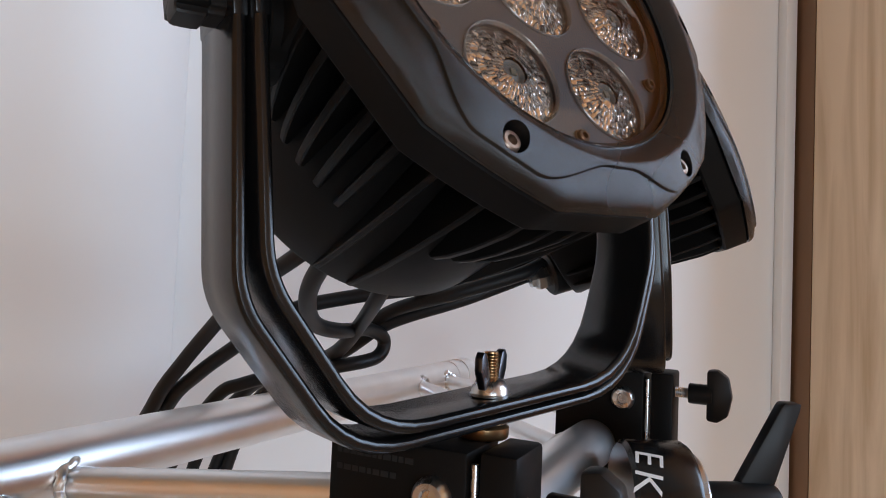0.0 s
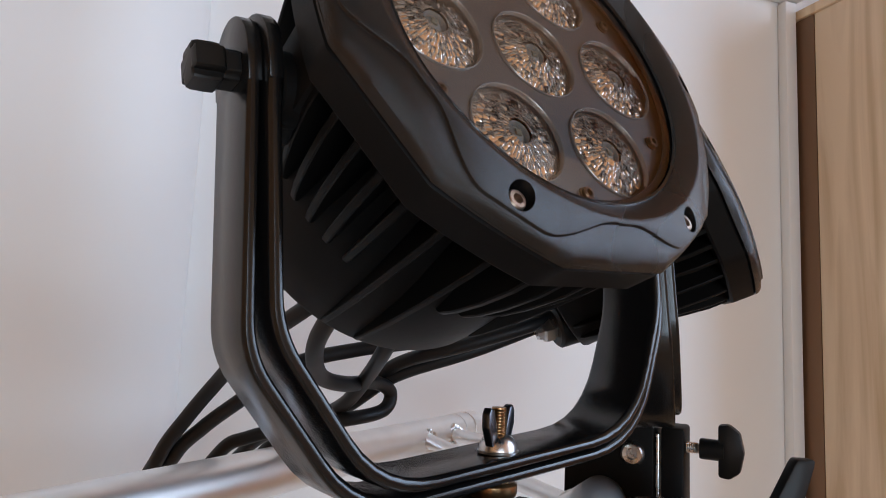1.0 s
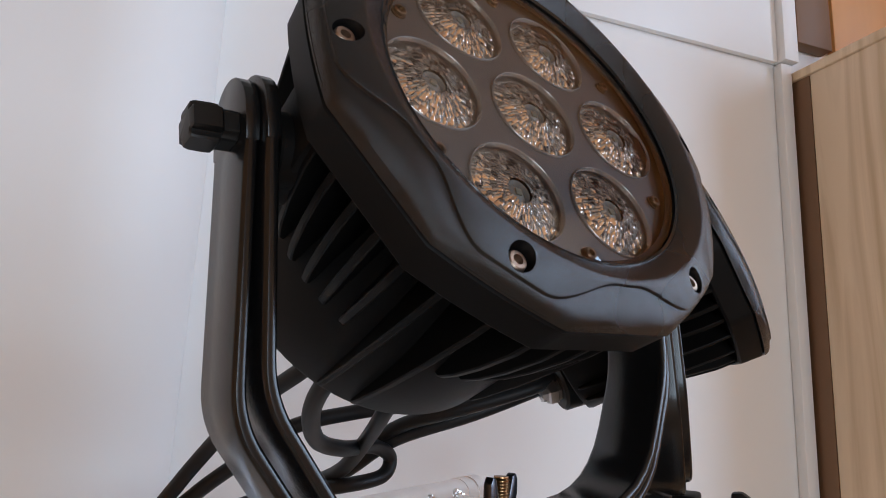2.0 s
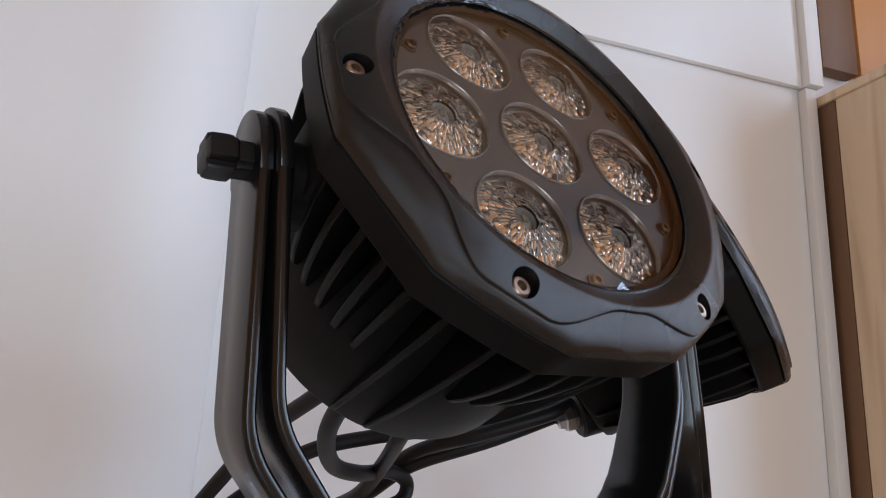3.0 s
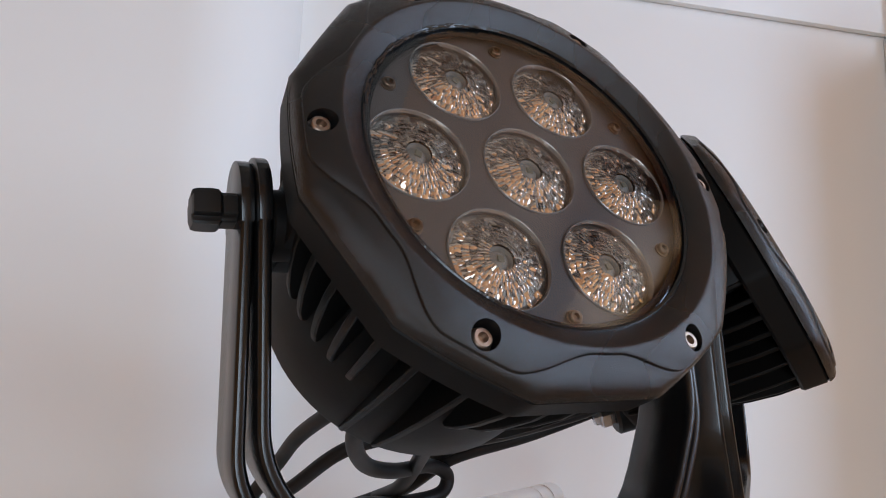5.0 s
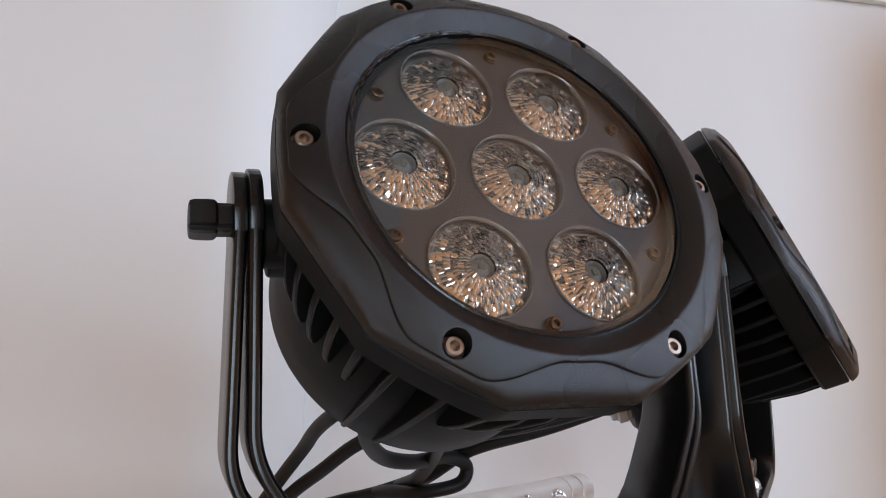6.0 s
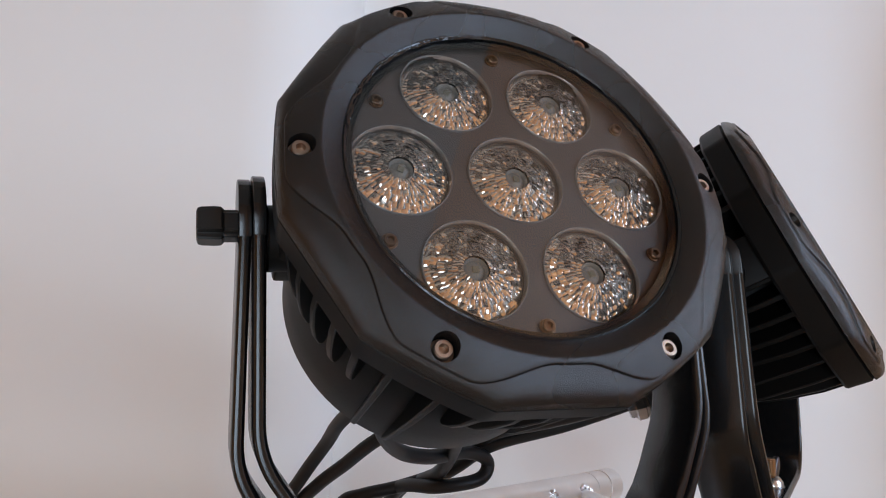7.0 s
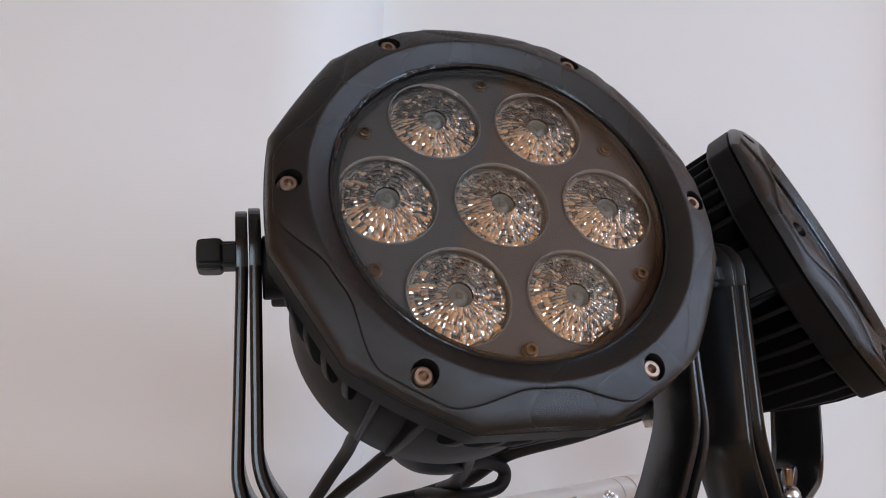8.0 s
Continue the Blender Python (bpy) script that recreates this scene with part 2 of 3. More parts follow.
def wave_r(a):
    d = abs((a + 30) % 60 - 30)
    s = 0.5 + 0.5 * math.cos(math.pi * min(1, max(0, (d - 5) / 22)))
    return 0.0845 + 0.0122 * s


def ring_mesh(rows, n=192):
    """rows: functions of the angle in degrees, giving (r, z); the last joins the first."""
    bm = bmesh.new()
    rings = []
    for f in rows:
        ring = []
        for k in range(n):
            a = 360 * k / n
            r, z = f(a)
            ring.append(bm.verts.new((r * math.cos(radians(a)), r * math.sin(radians(a)), z)))
        rings.append(ring)
    for a, b in zip(rings, rings[1:] + rings[:1]):
        skin(bm, a, b)
    bmesh.ops.recalc_face_normals(bm, faces=bm.faces[:])
    return bm


def lens_meshes():
    """Concentric rows of small cushion facets in a shallow bowl, a rim, a core and the chip under it."""
    rng = random.Random(4)
    bm = bmesh.new()
    levels = [0.0209, 0.0199, 0.0176, 0.0150, 0.0123, 0.0097, 0.0074, 0.0053]
    grid_at = (0, 0.33, 0.67, 1)
    for k0, (r0, r1) in enumerate(zip(levels, levels[1:])):
        n = (72, 66, 58, 52, 46, 40, 30)[k0]
        for k in range(n):
            a0, a1 = math.tau * (k + 0.5 * (k0 % 2)) / n, math.tau * (k + 1 + 0.5 * (k0 % 2)) / n
            mid = (r0 + r1) / 2
            low = -0.0024 + math.tan(radians(13)) * (0.0209 - mid)
            lean, yaw = math.tan(radians(rng.gauss(15, 9))), math.tan(radians(rng.gauss(0, 10)))
            rise = 0.09 * (r0 - r1)
            grid = []
            for u in grid_at:
                row = []
                for v in grid_at:
                    a, r = a0 + (a1 - a0) * v, r0 + (r1 - r0) * u
                    h = rise * (1 - (2 * u - 1) ** 2) * (1 - (2 * v - 1) ** 2)
                    row.append(bm.verts.new((r * math.cos(a), r * math.sin(a), low + lean * (mid - r) + yaw * (v - 0.5) * (a1 - a0) * mid + h)))
                grid.append(row)
            for i in range(3):
                for j in range(3):
                    bm.faces.new((grid[i][j], grid[i][j + 1], grid[i + 1][j + 1], grid[i + 1][j]))
    facets = mesh_of("facets", bm, LENS, 180)
    rim = mesh_of("rim", lathe([(0.0208, -0.001), (0.0209, 0.0007), (0.0212, 0.0010), (0.0215, 0.0007), (0.0216, -0.001)], 56), LENSRIM)
    core = mesh_of("core", lathe([(0.0060, -0.0080), (0.0056, -0.0004), (0.0050, 0.0004), (0.0044, -0.0002), (0.0041, -0.0014), (0.0022, -0.0002), (0, 0.0002)], 32), CORE)
    chip = mesh_of("led_chip", box(-0.0014, 0.0014, -0.0014, 0.0014, -0.0002, 0.0006, 0.0002, 1), CHIP)
    return facets, rim, core, chip


def screw_mesh(r, h, mat, name):
    bm = lathe([(0, 0), (r * 1.25, 0), (r * 1.25, h * 0.25), (r, h * 0.3), (r, h * 0.85), (r * 0.86, h), (r * 0.52, h), (r * 0.45, h * 0.35), (0, h * 0.35)], 24)
    return mesh_of(name, bm, mat, 20)


def fin_mesh(long):
    """One cooling rib standing on +x, its length along -z."""
    if long:
        pts = [(0.060, -0.012), (0.0955, -0.012), (0.0950, -0.03), (0.0925, -0.06), (0.0890, -0.09), (0.0855, -0.112), (0.0835, -0.1205), (0.0800, -0.1225), (0.060, -0.12)]
        w = 0.0016
    else:
        pts = [(0.060, -0.012), (0.0950, -0.012), (0.0942, -0.03), (0.0910, -0.050), (0.0872, -0.066), (0.0835, -0.0765), (0.0800, -0.0790), (0.060, -0.078)]
        w = 0.0019
    bm = bmesh.new()
    a = [bm.verts.new((x, -w * (1.25 if x < 0.07 else 0.9), z)) for x, z in pts]
    b = [bm.verts.new((x, w * (1.25 if x < 0.07 else 0.9), z)) for x, z in pts]
    skin(bm, a, b)
    bm.faces.new(a[::-1])
    bm.faces.new(b)
    bmesh.ops.recalc_face_normals(bm, faces=bm.faces[:])
    bmesh.ops.bevel(bm, geom=bm.edges[:], offset=0.0006, segments=1, affect="EDGES")
    return mesh_of("fin", bm, BLACK)


PIVOT = Vector((0, -0.0098, -0.031))
# yoke frame inside the lamp frame: x across, y up along the arms, z to the front
YOKE = Matrix.Translation(PIVOT) @ Matrix.Rotation(math.atan2(0.3783, 0.9257), 4, "X") @ Matrix.Rotation(radians(2.8), 4, "Z")


def strap_mesh(half, lean, knee, foot_left, foot_right, drop, top, thick, back, front, name):
    """A flat steel bar bent into a U: outer line from the top of one arm round to the other, extruded from back to front."""
    def arc(c, r, a0, a1, n=6):
        return [(c[0] + r * math.cos(radians(a0 + (a1 - a0) * k / n)), c[1] + r * math.sin(radians(a0 + (a1 - a0) * k / n))) for k in range(n + 1)]

    def line(off):
        h, fl, fr, d = half - off, foot_left - off * 0.62, foot_right - off * 0.62, drop - off
        corners = [(-h + lean, top), (-h, -knee + off * 0.35), (-fl, -d), (fr, -d), (h, -knee + off * 0.35), (h - lean, top)]
        out = [Vector(corners[0])]
        for k in range(1, 5):
            p0, p1, p2 = (Vector(corners[j]) for j in (k - 1, k, k + 1))
            r = 0.012 if k in (1, 4) else (0.024 if k == 2 else 0.032)
            s, e = p1 + (p0 - p1).normalized() * r, p1 + (p2 - p1).normalized() * r
            for i in range(7):
                t = i / 6
                out.append((1 - t) ** 2 * s + 2 * t * (1 - t) * p1 + t * t * e)
        out.append(Vector(corners[-1]))
        return out

    o, i = line(0), line(thick)
    bm = bmesh.new()
    b = 0.0024
    # cross-section: outer/inner line and front/back with small chamfers
    sect = [(0, back + b), (0, front - b), (0.08, front - 0.45 * b), (0.24, front - 0.1 * b), (0.42, front), (0.58, front), (0.76, front - 0.1 * b), (0.92, front - 0.45 * b), (1, front - b), (1, back + b), (0.75, back), (0.25, back)]
    rings = []
    for p, q in zip(o, i):
        rings.append([bm.verts.new((*(p.lerp(q, s)), z)) for s, z in sect])
    for a, c in zip(rings, rings[1:]):
        skin(bm, a, c)
    bm.faces.new(rings[0][::-1])
    bm.faces.new(rings[-1])
    bmesh.ops.recalc_face_normals(bm, faces=bm.faces[:])
    return mesh_of(name, bm, STRAP, 30)


def arm_head(sign, x0, x1, back, front, name):
    """The rounded upper end of an arm, round the pivot."""
    mid, half = (back + front) / 2, (front - back) / 2
    outl = [(mid + half * math.cos(radians(a)), 0.009 + half * math.sin(radians(a))) for a in range(0, 181, 12)]
    outl += [(back, -0.0004), (front, -0.0004)]
    bm = prism(outl, x0, x1, 0.0006)
    # prism axes (z-front, y-up, x) -> yoke axes
    for v in bm.verts:
        v.co = Vector((sign * v.co.z, v.co.y, v.co.x))
    bmesh.ops.recalc_face_normals(bm, faces=bm.faces[:])
    return mesh_of(name, bm, STRAP, 30)


def knob_mesh():
    """A moulded locking knob along +z: a narrower neck and a four-lobed cap, longer one way than the other."""
    bm = bmesh.new()
    rings = []
    for r, z, deep in ((0.0068, 0.0, 0.1), (0.0074, 0.0006, 0.1), (0.0074, 0.0056, 0.12), (0.0080, 0.0060, 0.25), (0.0088, 0.0068, 0.30), (0.0090, 0.0090, 0.32), (0.0088, 0.0142, 0.32), (0.0082, 0.0158, 0.30), (0.0066, 0.0163, 0.25)):
        ring = []
        for k in range(64):
            a = math.tau * k / 64
            f = 1 - deep * (0.5 + 0.5 * math.cos(4 * a)) ** 6
            sq = 1 / max(abs(math.cos(a + math.pi / 4)), abs(math.sin(a + math.pi / 4)))
            rr = r * min(f, 0.84 * sq)
            ring.append(bm.verts.new((1.25 * rr * math.cos(a + math.pi / 4), rr * math.sin(a + math.pi / 4) * 0.92, z)))
        rings.append(ring)
    for a, b in zip(rings, rings[1:]):
        skin(bm, a, b)
    bm.faces.new(rings[0][::-1])
    bm.faces.new(rings[-1])
    bmesh.ops.recalc_face_normals(bm, faces=bm.faces[:])
    return mesh_of("knob", bm, RUBBER, 30)


def spotlight(m, label):
    lamp = thing("spotlight", m, label, "stage light", "spotlights on the truss")
    def step(a):
        return min(wave_r(a), outline_r(a) - 0.0030)

    def edge(a, u, z):
        """A point on the rounded shoulder: u runs from the step to the side wall."""
        r0, r1 = step(a) + 0.0006, outline_r(a)
        return r0 + (r1 - r0) * u, z

    def crown(r):
        """Height of the front face, falling outwards from the ridge."""
        return 0.0122 - 0.32 * (r - 0.0830)

    rows = [
        lambda a: (0.0742, 0.0020),
        lambda a: (0.0742, 0.0068),
        lambda a: (0.0747, 0.0074),
        lambda a: (0.0820, 0.0118),
        lambda a: (0.0827, 0.0121),
        lambda a: (0.0835, crown(0.0835)),
        lambda a: (step(a) - 0.0006, crown(step(a) - 0.0006)),
        lambda a: (step(a) - 0.0001, crown(step(a)) - 0.0002),
        lambda a: (step(a) + 0.0002, crown(step(a)) - 0.0013),
        lambda a: (step(a) + 0.0006, crown(step(a)) - 0.0015),
        lambda a: edge(a, 0.35, crown(step(a)) - 0.0022),
        lambda a: edge(a, 0.62, crown(step(a)) - 0.0034),
        lambda a: edge(a, 0.84, crown(step(a)) - 0.0050),
        lambda a: edge(a, 0.96, crown(step(a)) - 0.0067),
        lambda a: (outline_r(a), 0.0016),
        lambda a: (outline_r(a) + 0.0002, 0.0009),
        lambda a: (outline_r(a) - 0.0012, 0.0003),
        lambda a: (0.0800, 0.0003),
    ]
    bezel = cut(mesh_of("bezel", ring_mesh(rows), BEZEL, 0), cylinders(ring_places(0.0896, 0), 0.0050, 0.0022, 0.02), BEZEL)
    part("bezel", bezel, BEZEL, lamp, "black textured cast front ring with a wavy step")
    rows = [
        lambda a: (0.070, 0.0000),
        lambda a: (outline_r(a) - 0.0014, 0.0000),
        lambda a: (outline_r(a) - 0.0001, -0.0010),
        lambda a: (outline_r(a) - 0.0008, -0.0150),
        lambda a: (outline_r(a) - 0.0020, -0.0165),
        lambda a: (0.066, -0.0165),
    ]
    body = part("housing", ring_mesh(rows), BLACK, lamp, "black cast housing")
    part("bowl", lathe([(0.0, -0.0155), (0.068, -0.0155), (0.0690, -0.024), (0.0735, -0.045), (0.0790, -0.066), (0.0812, -0.080), (0.0820, -0.100), (0.0822, -0.121), (0.0812, -0.1238), (0.0780, -0.1250), (0.030, -0.132), (0, -0.132)], 96), BLACK, body)
    short, long = fin_mesh(False), fin_mesh(True)
    for base in (0, 180):
        for a in (15, 22.4, 29.9, 37.3, 45, 78, 86, 94, 102, 135, 142.7, 150.1, 157.6, 165):
            part("fin", short, BLACK, body, m=Matrix.Rotation(radians(base + a), 4, "Z"))
        for a in (54, 66, 114, 126):
            part("fin", long, BLACK, body, m=Matrix.Rotation(radians(base + a), 4, "Z"))
    # rounded ears beside the pivots
    for s in (-1, 1):
        ear = [(-0.014, -0.012), (0.014, -0.012)] + [(0.014 * math.cos(radians(a)), -0.050 - 0.014 * math.sin(radians(a))) for a in range(0, 181, 15)]
        bm = prism(ear, 0.080, 0.0935, 0.0012)
        for v in bm.verts:
            v.co = Vector((s * v.co.z, v.co.x + PIVOT.y, v.co.y))
        bmesh.ops.recalc_face_normals(bm, faces=bm.faces[:])
        part("ear", bm, BLACK, body)
    screw = screw_mesh(0.0036, 0.0040, STEEL, "screw")
    for x, y in ring_places(0.0896, 0):
        part("screw", screw, STEEL, lamp, m=pose(x, y, 0.0042))
    part("gasket", lathe([(0.0700, 0.0035), (0.0738, 0.0035), (0.0748, 0.0066), (0.0738, 0.0074), (0.0728, 0.0066)], 128), GASKET, lamp, "glossy black silicone seal")
    # silicone squeezed out along the seal
    bm = bmesh.new()
    rng = random.Random(9)
    for k in range(110):
        a, s = radians(rng.uniform(98, 170)), rng.uniform(0.0004, 0.0011)
        r = 0.0734 + rng.uniform(-0.001, 0.0008)
        bmesh.ops.create_icosphere(bm, subdivisions=1, radius=s, matrix=Matrix.Translation((r * math.cos(a), r * math.sin(a), 0.0070)) @ Matrix.Rotation(a, 4, "Z") @ Matrix.Diagonal((0.8, rng.uniform(1, 4), 0.7, 1)))
    part("silicone_smear", bm, GASKET, lamp)
    pane = part("pane", lathe([(0, 0.0058), (0.0737, 0.0058)], 96), PANE, lamp, "clear glass front pane")
    pane.visible_shadow = False
    places = [(0, 0)] + ring_places(0.05, 0)
    plate = cut(mesh_of("lens_plate", lathe([(0, 0), (0.0755, 0), (0.0755, -0.008), (0, -0.008)], 96), PLATE, 0), cylinders(places, 0.0214, -0.01, 0.01, 56), PLATE)
    part("lens_plate", plate, PLATE, lamp, "matt dark brown-grey plate")
    facets, rim, core, chip = lens_meshes()
    for k, (x, y) in enumerate(places):
        lens = part("lens", facets, LENS, lamp, "clear faceted plastic lens", m=pose(x, y, 0, 0, 0, 17 * k))
        part("rim", rim, LENSRIM, lens)
        part("core", core, CORE, lens)
        part("led_chip", chip, CHIP, lens)
    small = screw_mesh(0.0026, 0.0022, DULL, "plate_screw")
    for x, y in ring_places(0.0663, 30):
        part("plate_screw", small, DULL, lamp, m=pose(x, y, 0.0001))
    # yoke
    def on_yoke(name, me, mat, parent, label="", m=I4):
        return part(name, me, mat, parent, label, m=(YOKE @ m) if parent is lamp else m)

    outer = on_yoke("outer_bracket", strap_mesh(0.1130, 0.0042, 0.093, 0.074, 0.086, 0.1540, 0.0, 0.0050, -0.033, 0.001, "outer_bracket"), STRAP, lamp, "bent black steel bracket")
    inner = on_yoke("inner_bracket", strap_mesh(0.1048, 0.0014, 0.086, 0.067, 0.079, 0.1470, 0.0, 0.0050, -0.029, 0.006, "inner_bracket"), STRAP, lamp, "bent black steel bracket")
    knob = knob_mesh()
    disc = mesh_of("disc", lathe([(0, 0), (0.0130, 0), (0.0138, 0.0008), (0.0138, 0.0098), (0.0130, 0.0105), (0, 0.0105)], 40), BLACK)
    for s in (-1, 1):
        part("arm_end", arm_head(s, 0.1037, 0.1087, -0.033, 0.001, "arm_end"), STRAP, outer)
        part("arm_end", arm_head(s, 0.0983, 0.1033, -0.029, 0.006, "arm_end"), STRAP, inner)
        turn = Matrix.Rotation(radians(90 * s), 4, "Y")
        on_yoke("pivot_disc", disc, BLACK, lamp, m=Matrix.Translation((s * 0.0875, 0, -0.008)) @ turn)
        on_yoke("knob", knob, RUBBER, lamp, "black moulded tilt locking knob", m=Matrix.Translation((s * 0.1083, 0.0058, -0.0125)) @ turn @ Matrix.Rotation(radians(8), 4, "Z"))
    return lamp


LAMP1 = pose(0, 0, 1.3, 67.23, -2.72, 1.14)
LAMP2 = pose(0.2612, 0.1082, 1.308, 63.23, -1.14, 38.04)
lamp1 = spotlight(LAMP1, "black round LED spotlight with seven clear lenses on a double bracket")
lamp2 = copy_thing(lamp1, LAMP2)
tagged(lamp2, "second black round LED spotlight farther along the aluminium truss, turned away")


# ---- truss ----
TD = Vector((0.89, 0.4555, -0.015)).normalized()  # along the truss
TS = Vector((-TD.y, TD.x, 0)).normalized()  # across it, towards the wall
CF = Vector((0.2047, 0.1411, 1.069))  # a point on the front chord's axis
CR = CF + TS * 0.2216 + Vector((0, 0, 0.0066))
CL = CF + TS * 0.111 + Vector((0, 0, -0.22))


def weld(parent, place, way, r):
    """An uneven weld bead round a brace's foot."""
    side = way.orthogonal().normalized()
    up = way.cross(side)
    rng = random.Random(round(place.x * 1e4))
    lumps = [rng.uniform(0, math.tau) for _ in range(3)]
    ring = []
    for k in range(45):
        t = k * math.tau / 44
        swell = 1 + 0.05 * math.sin(5 * t + lumps[0]) + 0.03 * math.sin(11 * t + lumps[1])
        ring.append(place + (side * math.cos(t) + up * math.sin(t)) * r * swell + way * 0.0008 * math.sin(7 * t + lumps[2]))
    part("weld", tube(ring, 0.0026, 10, 2), WELD, parent)


def brace(parent, a, b, r=0.0078, flat=True):
    d = (b - a).normalized()
    ob = part("brace", tube([a + d * 0.012, b - d * 0.012], r, 24), ALU, parent, "thin aluminium brace tube")
    weld(ob, a + d * 0.0172, d, r * 1.35)
    weld(ob, b - d * 0.0185, d, r * 1.15)


def truss():
    t = thing("truss", I4, "welded aluminium lighting truss with shiny round tubes", "truss")
    for base, s0, s1 in ((CF, -0.9, 0.17), (CR, -0.9, 0.262), (CL, -0.9, 0.17)):
        c = part("chord", tube([base + TD * s0, base + TD * s1], 0.0175, 48), ALU, t, "bright aluminium tube")
        for a, b, r in ((0.046, 0.026, 0.0180), (0.020, -0.003, 0.0183)):
            part("sleeve", tube([base + TD * (s1 - a), base + TD * (s1 - b)], r, 40), ALU, c)
    brace(t, CR + TD * -0.262 + Vector((0, 0, -0.009)), CF + TD * -0.185 + Vector((0, 0, 0.012)), 0.0088)
    brace(t, CR + TD * 0.191, CF + TD * 0.12, 0.0070)
    brace(t, CR + TD * 0.165, CL + TD * 0.05, 0.0070)
    brace(t, CR + TD * 0.1384, CF + TD * -0.03, 0.0070)
    brace(t, CR + TD * -0.282, CL + TD * -0.40, 0.0090)
    brace(t, CF + TD * -0.10, CL + TD * 0.02, 0.0080)
    return t


truss()


# ---- clamps on the front chord ----
def tee_knob(parent, place, way, stud, size=1.0):
    """A threaded stud with a winged plastic knob."""
    turn = Matrix.Translation(place) @ way.to_track_quat("Z", "X").to_matrix().to_4x4()
    part("stud", tube([(0, 0, -0.012), (0, 0, stud + 0.002)], 0.0034, 16), ZINC, parent, "bare threaded steel stud", m=turn)
    bm = bmesh.new()
    for k in range(int(stud / 0.0013)):
        bmesh.ops.create_cone(bm, cap_ends=True, segments=16, radius1=0.0040, radius2=0.0034, depth=0.0009, matrix=Matrix.Translation((0, 0, 0.0008 + k * 0.0013)))
    part("thread", bm, ZINC, parent, m=turn)
    k = part("knob", lathe([(0, 0), (0.0075, 0), (0.0082, 0.001), (0.0082, 0.018), (0, 0.018)], 28), RUBBER, parent, "black plastic tightening knob", m=turn @ Matrix.Translation((0, 0, stud)) @ Matrix.Scale(size, 4))
    out = [(-0.020, 0.014), (-0.021, 0.022), (-0.015, 0.030), (0.0, 0.033), (0.015, 0.030), (0.021, 0.022), (0.020, 0.014)]
    bm = prism(out, -0.0062, 0.0062, 0.002)
    for v in bm.verts:
        v.co = Vector((v.co.x, v.co.z, v.co.y))
    bmesh.ops.recalc_face_normals(bm, faces=bm.faces[:])
    part("wing", bm, RUBBER, k)


def clamp(bolt, label, knob_z, knob_size):
    """A black clamp on the chord, under a spotlight's bracket. Local x along the truss, y across it, origin at the bolt's foot."""
    m = Matrix.Translation(bolt) @ Matrix.Rotation(math.atan2(TD.y, TD.x), 4, "Z")
    c = thing("truss_clamp", m, label, "clamp", "clamps on the truss")
    part("body", box(-0.030, 0.004, -0.006, 0.059, -0.105, -0.0175, 0.0015), BLACK, c, "black anodised clamp block")
    part("jaw", box(-0.029, 0.003, -0.0265, -0.0105, -0.100, -0.0165, 0.002), BLACK, c)
    part("pin", tube([(-0.027, -0.0083, -0.095), (-0.027, -0.0083, -0.022)], 0.0016, 12), ZINC, c, "bright steel hinge pin")
    rivet = lathe([(0, 0.003), (0.0034, 0.003), (0.0042, 0.0045), (0.0066, 0.0050), (0.0082, 0.0030), (0.0086, 0.0), (0, 0.0)], 32)
    part("rivet", rivet, ZINC, c, "dull metal tube rivet", m=Matrix.Translation((-0.0298, 0.0085, -0.037)) @ Matrix.Rotation(radians(-90), 4, "Y"))
    part("washer", lathe([(0, -0.0172), (0.0105, -0.0172), (0.0110, -0.0160), (0.0110, -0.0125), (0.0095, -0.0112), (0, -0.0112)], 36), BRASS, c, "yellowed steel flange washer")
    # worn engraving: two lines of unreadable print
    rng = random.Random(3)
    for z, n in ((-0.0245, 11), (-0.0315, 8)):
        y = 0.055
        for k in range(n):
            w = rng.uniform(0.0018, 0.0040)
            part("print_bar", box(-0.03025, -0.0299, y - w, y, z - 0.0012, z + 0.0012), PRINT, c, smooth=0)
            y -= w + 0.0007
    tee_knob(c, Vector((-0.018, -0.0265, knob_z)), Vector((0, -1, 0)), 0.009, knob_size)
    return c


def wing_bolt(m):
    w = thing("wing_bolt", m, "steel wing nut on a yellow zinc threaded bolt", "wing nut", "wing nuts")
    part("stud", tube([(0, 0, -0.0145), (0, 0, 0.0165)], 0.0031, 16), BRASS, w, "yellow zinc threaded stud")
    bm = bmesh.new()
    for k in range(11):
        bmesh.ops.create_cone(bm, cap_ends=True, segments=18, radius1=0.0038, radius2=0.0030, depth=0.0010, matrix=Matrix.Translation((0, 0, 0.003 + k * 0.00125)))
    part("thread", bm, BRASS, w)
    part("hub", lathe([(0, -0.0022), (0.0088, -0.0022), (0.0090, -0.0012), (0.0082, -0.0010), (0.0080, 0.0015), (0.0062, 0.0042), (0.0040, 0.0052), (0, 0.0052)], 28), ZINC, w, "bright steel nut")
    for s in (-1, 1):
        out = [(0.003, 0.0), (0.0085, 0.001), (0.0125, 0.009), (0.0125, 0.0145), (0.0105, 0.0172), (0.0075, 0.0160), (0.0045, 0.008)]
        bm = prism([(s * x, z) for x, z in out], -0.0019, 0.0019, 0.0007)
        for v in bm.verts:
            v.co = Vector((v.co.x, v.co.z, v.co.y))
        bmesh.ops.recalc_face_normals(bm, faces=bm.faces[:])
        # wings in a darker steel than the hub
        part("wing", bm, DARKSTEEL, w, "dark steel wing")
    return w


